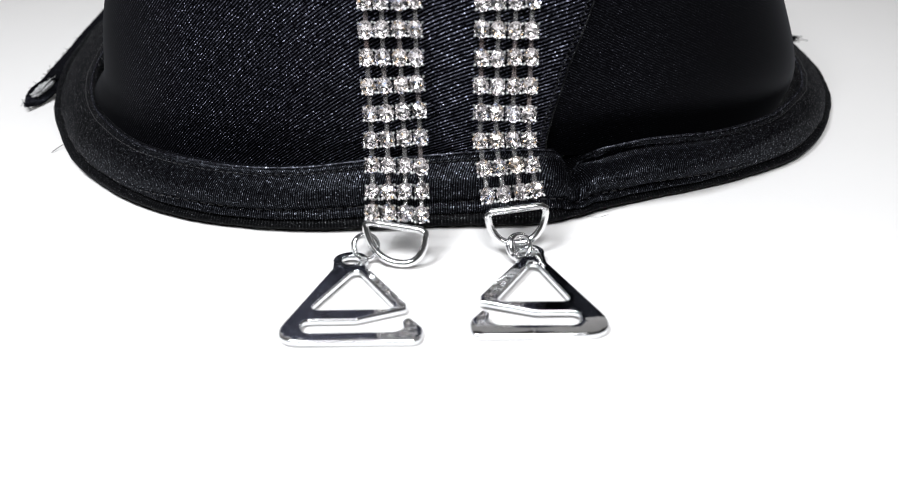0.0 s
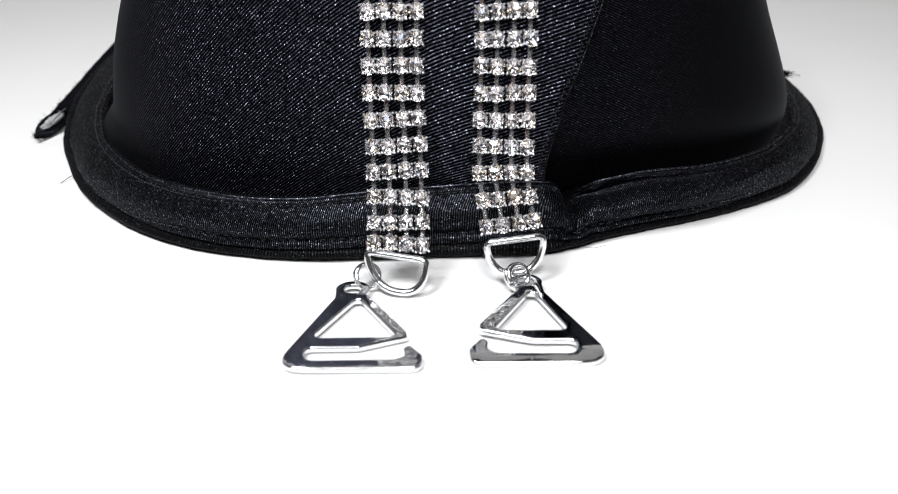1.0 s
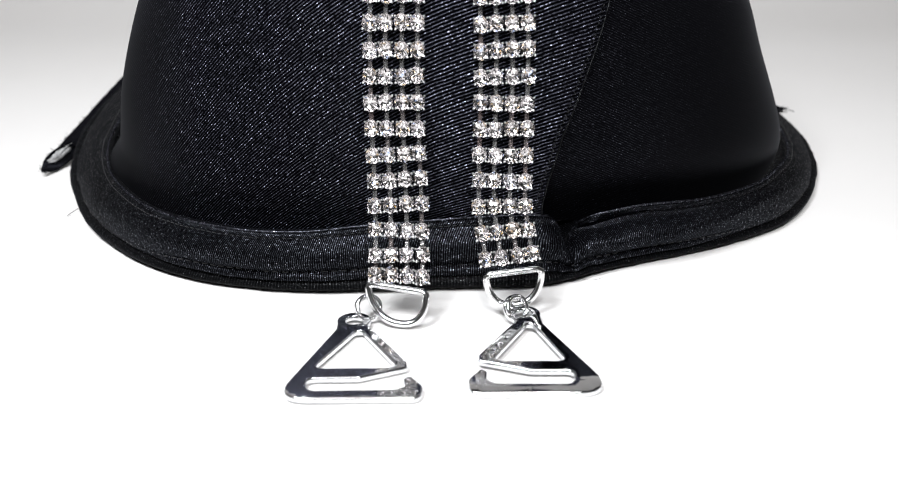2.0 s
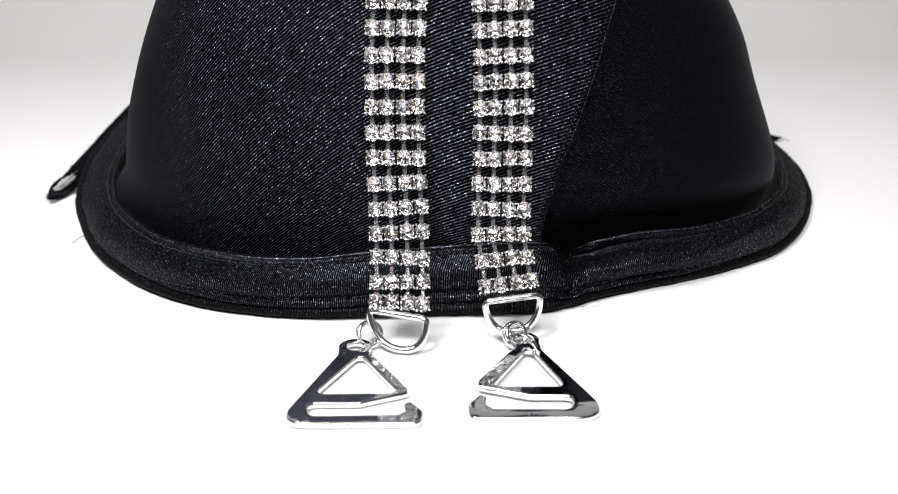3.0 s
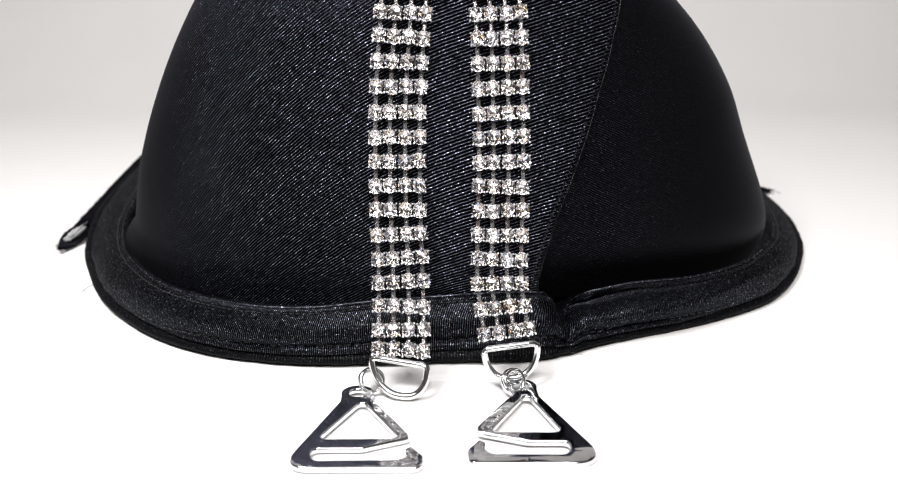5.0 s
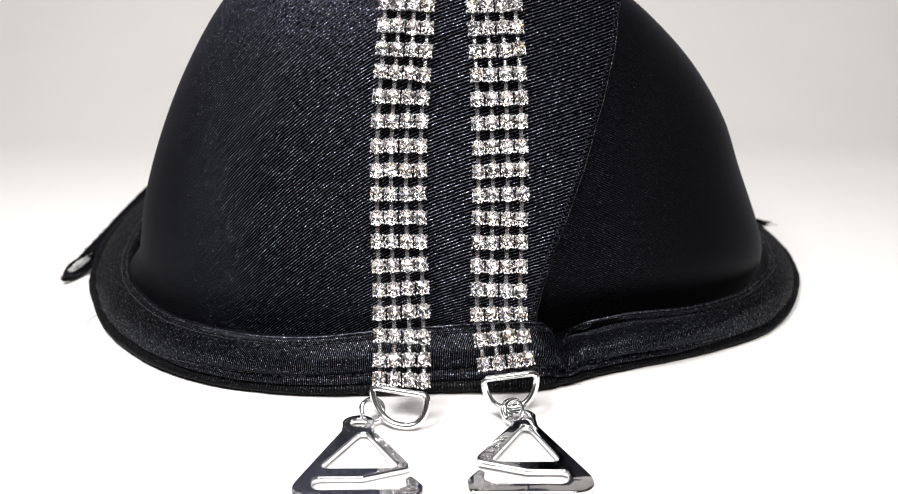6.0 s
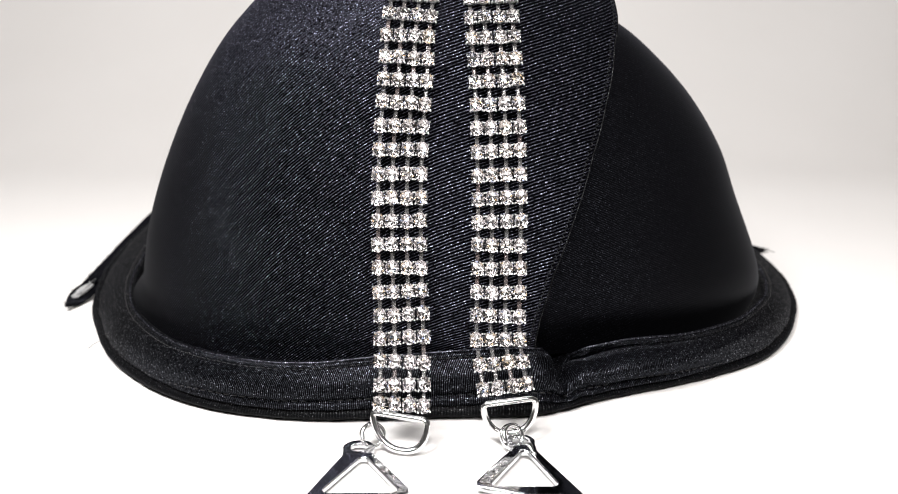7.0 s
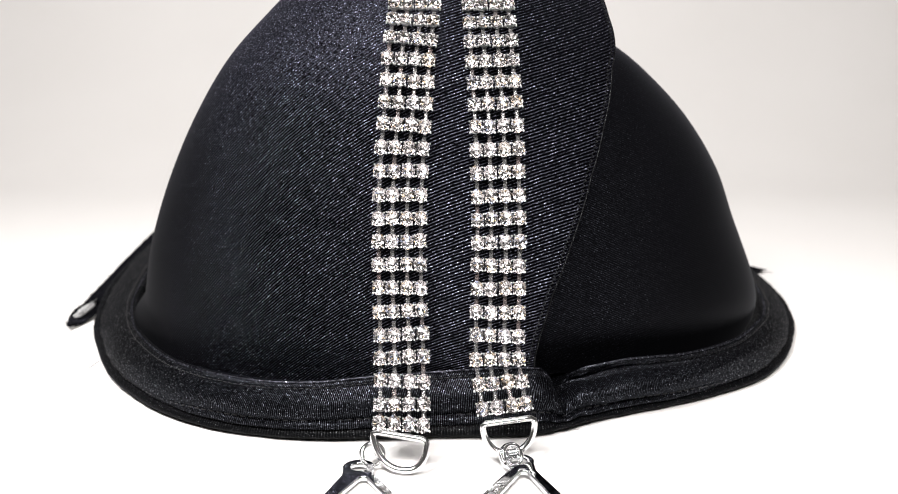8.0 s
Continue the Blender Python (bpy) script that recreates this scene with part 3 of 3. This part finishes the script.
def setting_mesh():
    """A square claw cup: rounded base wall and four prongs."""
    bm = bmesh.new()
    loop = rounded([(-1.30, -1.46, 1.15), (1.30, -1.46, 1.15), (1.30, 1.46, 1.15), (-1.30, 1.46, 1.15)], 3)
    rings = []
    for z, s in ((-0.8, 0.56), (-0.6, 0.68), (0.0, 0.90), (0.22, 0.93), (0.18, 0.87), (-0.3, 0.70)):
        rings.append([bm.verts.new((p.x * s * MM, p.y * s * MM, z * MM)) for p in loop])
    for one, two in zip(rings, rings[1:]):
        for k in range(len(loop)):
            j = (k + 1) % len(loop)
            bm.faces.new((one[k], one[j], two[j], two[k]))
    bm.faces.new(rings[0][::-1])
    bm.faces.new(rings[-1])
    for k in range(4):
        turn = Matrix.Rotation(math.pi / 4 + math.pi / 2 * k, 4, "Z")
        path = [turn @ Vector((x * MM, 0, z * MM)) for x, z in ((1.66, 0.0), (1.68, 0.44), (1.50, 0.70))]
        tube(path, 0.19 * MM, sides=5, bm=bm)
    return bm


def link_mesh():
    """A clear little strip with thicker edges between two claw cups, along y."""
    rows = []
    for y, w in ((-1.3, 0.46), (-0.9, 0.38), (0.9, 0.38), (1.3, 0.46)):
        rows.append([Vector((x * w * MM, y * MM, z * MM)) for x, z in ((-1, -0.14), (-1, 0.12), (-0.72, 0.15), (-0.55, 0.03), (0.55, 0.03), (0.72, 0.15), (1, 0.12), (1, -0.14))])
    bm = grid_mesh(rows, [[(0, 0)] * 8] * 4, closed=True)
    bm.verts.ensure_lookup_table()
    bm.faces.new([bm.verts[k] for k in range(8)][::-1])
    bm.faces.new([bm.verts[24 + k] for k in range(8)])
    bmesh.ops.recalc_face_normals(bm, faces=bm.faces)
    return bm


def shared_mesh(name, bm, mats):
    mesh = bpy.data.meshes.new(name)
    bm.normal_update()
    bm.to_mesh(mesh)
    bm.free()
    for m in mats:
        mesh.materials.append(m)
    return mesh


SETTING = shared_mesh("setting", setting_mesh(), [SILVER])
STONES = [shared_mesh("crystal", crystal_mesh(seed), [CRYSTAL, FOIL, FOIL_GOLD_GLINT, FOIL_BLUE_GLINT]) for seed in range(8)]
LINK = shared_mesh("link", link_mesh(), [CLEAR_PLASTIC])

# The way of a strap over the cup: across, back, up (mm), then over the top.
OVER = [(-7.0, 181, 93.2), (-6.6, 191, 99.0), (-6.2, 203, 103.0), (-6, 218, 104.2), (-6, 234, 102.0), (-6, 248, 96.6), (-6, 260, 88.5)]
STRAP_ONE = [(-9.4, 136.1, 8.9), (-9.5, 141.2, 15.3), (-9.7, 145.4, 23.1), (-10.0, 148.4, 32.0), (-10.1, 151.2, 41.1), (-10.0, 153.9, 50.6), (-9.5, 156.7, 59.7), (-8.8, 160.0, 68.6), (-8.4, 164.2, 76.8), (-7.6, 169.6, 84.4)] + OVER
STRAP_TWO = [(10.6, 138.5, 11.5), (9.4, 143.3, 19.1), (9.5, 147.0, 27.7), (9.7, 149.9, 36.5), (9.8, 152.8, 46.0), (9.6, 155.4, 55.2), (9.4, 158.2, 64.1), (8.9, 162.0, 72.4), (8.5, 166.8, 80.1), (8.1, 172.6, 87.1)] + [
    (x + 14.6, y, z) for x, y, z in OVER]


def strap(knots, first_gap, seed, lean, label):
    thing = tagged(new("rhinestone_strap"), label, "bra strap", group="rhinestone straps over the bra")
    rng = random.Random(seed)
    places = [0.0, first_gap] + [first_gap + 4.66 * k for k in range(1, 33)]
    centres = spline(knots, places)
    ahead = spline(knots, [p + 1.0 for p in places])
    behind = spline(knots, [max(p - 1.0, 0) for p in places])
    seats = []
    for i, p in enumerate(centres):
        along = (ahead[i] - behind[i]).normalized()
        out = along.cross(Vector((-1, 0, 0))).normalized()
        side = along.cross(out).normalized()
        tilt = math.radians(lean[i]) if i < len(lean) else 0.0
        tilt += rng.gauss(0, 0.018)
        step = rng.choice((0, 0, 0, 0.08, -0.10, 0.16)) if 2 < i < 24 else 0
        row = []
        for j in range(4):
            across = (j - 1.5) * 2.78 + (0.07 if j > 1 else -0.07)
            lift = across * math.tan(tilt) + (step if j > 1 else 0) + rng.gauss(0, 0.045)
            place = (p + side * across + along * lift + out * rng.gauss(0, 0.05)) * MM
            wob = Euler((rng.gauss(0, 0.05), rng.gauss(0, 0.05), rng.gauss(0, 0.04))).to_matrix().to_4x4()
            turn = Matrix((side, along, out)).transposed().to_4x4()
            m = Matrix.Translation(place) @ turn @ wob
            cup = new("setting", SETTING)
            cup.parent, cup.matrix_basis = thing, m
            gem = new("crystal", rng.choice(STONES))
            gem.parent = cup
            gem.matrix_basis = Matrix.Translation((0, 0, 0.12 * MM)) @ Euler((rng.gauss(0, 0.06), rng.gauss(0, 0.06), rng.choice((0, math.pi)) + rng.gauss(0, 0.08))).to_matrix().to_4x4()
            row.append((place, turn))
        seats.append(row)
    for one, two in zip(seats, seats[1:]):
        for (a, turn), (b, _) in zip(one, two):
            along = (b - a).normalized()
            out = turn.col[2].xyz
            side = along.cross(out).normalized()
            bar = new("link", LINK)
            bar.parent = thing
            bar.matrix_basis = Matrix.Translation((a + b) / 2 - out * 0.00022) @ Matrix((side, along, side.cross(along))).transposed().to_4x4()
    return thing


def d_ring(parent, left, right, low, label):
    """A D of round wire: a straight bar and a bow hanging from it."""
    a, b, c = Vector(left) * MM, Vector(right) * MM, Vector(low) * MM
    mid = (a + b) / 2
    side, down = (b - a) / 2, c - mid
    path = [mid + side * t for t in np.linspace(-0.86, 0.86, 9)]
    for k in range(0, 33):
        t = math.pi * k / 32
        x, y = math.cos(t), math.sin(t)
        path.append(mid + side * math.copysign(abs(x) ** 0.86, x) + down * (0.07 + 0.93 * abs(y) ** 0.95))
    return part("d_ring", tube(path, 0.00066, closed=True, sides=12), WIRE, parent, label)


def jump_ring(parent, centre, normal, radius, wire, turns, label):
    """A split ring of round wire, wound a little more than once."""
    turn = Vector(normal).to_track_quat("Z", "Y").to_matrix()
    rise = 1.7 * wire * turns
    path = []
    for t in np.linspace(0, 1, int(40 * turns)):
        a = 2 * math.pi * turns * t + 0.9
        path.append(Vector(centre) * MM + turn @ Vector((radius * math.cos(a), radius * math.sin(a), rise * (t - 0.5))) * MM)
    return part("jump_ring", tube(path, wire * MM, sides=10), WIRE, parent, label)


def within(p, loop):
    """Whether a point lies inside a closed outline."""
    odd = False
    for a, b in zip(loop, loop[1:] + loop[:1]):
        if (a.y > p.y) != (b.y > p.y) and p.x < a.x + (p.y - a.y) / (b.y - a.y) * (b.x - a.x):
            odd = not odd
    return odd


def g_hook(parent, m, mirror, droop, label):
    """A flat plated triangle with a slot open at one side and an eye on top."""
    mid = -0.1 if mirror else -2.0
    eye = [(mid + 3.1 * math.cos(t), 22.8 + 2.7 * math.sin(t), 0.0) for t in np.radians(np.arange(-35, 216, 18))]
    outline = rounded([(-12.7, 0.0, 3.6), (10.6, 0.0, 2.0), (10.9, 3.2, 1.6), (8.6, 6.2, 1.0), (7.6, 5.2, 0.6), (7.9, 3.2, 0.7), (6.4, 2.3, 0.8), (-6.5 if mirror else -7.8, 2.2, 1.6), (-6.8 if mirror else -8.1, 5.4, 1.6), (0.4, 5.4, 1.5),
                       (9.0 if mirror else 8.2, 8.2, 0.4), (8.9 if mirror else 8.0, 9.8, 0.7), (1.8 if mirror else 1.2, 20.2, 1.2)] + eye + [(-3.2 if mirror else -4.9, 19.5 if mirror else 20.0, 1.0)], 8)
    window = rounded([(-5.9 if mirror else -7.4, 8.2, 0.9), (-1.4, 19.2, 0.9), (-0.2, 19.2, 0.7), (6.2, 8.8, 0.6), (5.2, 8.2, 0.6)], 3)
    hole = [Vector((mid + 1.55 * math.cos(t), 22.8 + 1.35 * math.sin(t))) for t in np.linspace(0, 2 * math.pi, 17)[:-1]]
    loops = [outline, window, hole]
    inner = []
    for n, loop in enumerate(loops):
        way = 1 if (sum(a.x * b.y - b.x * a.y for a, b in zip(loop, loop[1:] + loop[:1])) > 0) == (n == 0) else -1
        turned = []
        for k, p in enumerate(loop):
            along = (loop[(k + 1) % len(loop)] - loop[k - 1]).normalized()
            turned.append(Vector((-along.y, along.x)) * way)
        inner.append(turned)
    thick, soft = 1.05, 0.30
    shrunk = [[p + q * soft for p, q in zip(loop, turned)] for loop, turned in zip(loops, inner)]
    flat = [p for loop in shrunk for p in loop]
    edges, at = [], 0
    for loop in shrunk:
        edges += [(at + k, at + (k + 1) % len(loop)) for k in range(len(loop))]
        at += len(loop)
    grid = [Vector((x, y)) for x in np.arange(-12, 11, 0.9) for y in np.arange(0.5, 25, 0.9)]
    flat += [p for p in grid if within(p, shrunk[0]) and not within(p, shrunk[1]) and not within(p, shrunk[2]) and min((p - q).length for q in flat) > 0.35]
    spots, _, cells, origins, *_ = delaunay_2d_cdt(flat, edges, [], 0, 1e-5)
    bm = bmesh.new()
    now = {old: k for k, olds in enumerate(origins) for old in olds}
    top = [bm.verts.new((p.x, p.y, thick)) for p in spots]
    for cell in cells:
        mid = sum((spots[k] for k in cell), Vector((0, 0))) / 3
        if within(mid, shrunk[0]) and not within(mid, shrunk[1]) and not within(mid, shrunk[2]):
            bm.faces.new([top[k] for k in cell])
    at = 0
    for loop, turned in zip(loops, inner):
        count = len(loop)
        rings = [[top[now[at + k]] for k in range(count)]]
        for out, z in ((0.55, 0.96), (0.2, 0.86), (0.0, 0.70), (0.0, 0.18), (0.5, 0.0)):
            rings.append([bm.verts.new((p.x + q.x * soft * out, p.y + q.y * soft * out, z * thick)) for p, q in zip(loop, turned)])
        for one, two in zip(rings, rings[1:]):
            for k in range(count):
                corners = list(dict.fromkeys((one[k], one[(k + 1) % count], two[(k + 1) % count], two[k])))
                if len(corners) > 2:
                    bm.faces.new(corners)
        at += count
    for v in bm.verts:
        v.co.z += 0.05 * math.sin(v.co.x * 0.42) + 0.03 * math.sin(v.co.y * 0.6 + 1)
        v.co.z -= droop * max(3.4 - v.co.y, 0)
        v.co.x *= -1 if mirror else 1
        v.co *= MM
    bmesh.ops.recalc_face_normals(bm, faces=bm.faces)
    bm.transform(m)
    ob = part("hook", bm, CHROME, parent, label)
    ob.modifiers.new("normals", "WEIGHTED_NORMAL")
    return ob


one = strap(STRAP_ONE, 3.81, 3, (-3, -1), "four-row clear rhinestone strap in silver settings, over the black cup")
d_ring(one, (-15.0, 136.0, 7.5), (-4.6, 134.4, 6.5), (-9.4, 132.4, 1.2), "bright chrome wire D-ring")
jump_ring(one, (-15.1, 135.1, 2.9), (0.3, -0.75, 0.6), 2.15, 0.47, 1.4, "small chrome split ring")
g_hook(one, pose(-0.0154, 0.1100, 0.0003, 1.2, 0.3, 0.5), False, 0.02, "flat triangular chrome strap hook")

two = strap(STRAP_TWO, 4.66, 11, (0.8, -3.5, -3, -1.5), "four-row clear rhinestone strap in silver settings, hanging straight down the cup")
d_ring(two, (6.3, 136.7, 8.7), (16.4, 138.0, 9.4), (11.8, 136.1, 2.8), "bright chrome wire D-ring")
jump_ring(two, (11.9, 134.6, 2.9), (0.5, -0.75, 0.6), 2.15, 0.47, 1.4, "small chrome split ring")
g_hook(two, pose(0.0134, 0.1114, 0.0006, 1.6, 0.3, 0.6) @ Matrix.Diagonal((0.985, 1, 1, 1)), True, 0.16, "flat triangular chrome strap hook")

# ---- loose threads ----
loose = tagged(new("loose_threads"), "a few fine dark threads lying on the white sheet", "thread", kind="stuff")
bm = bmesh.new()
for a, b, c in (((-88, 187.5, 0.9), (-89.4, 185.6, 0.8), (-90.7, 183.0, 0.3)), ((26, 150.6, 0.2), (28.4, 150.4, 0.1), (30.6, 151.4, 0.1))):
    tube([q * MM for q in spline([a, b, c], 10)], 0.00008 if a[0] < 0 else 0.00002, sides=5, bm=bm)
part("thread", bm, THREAD, loose)
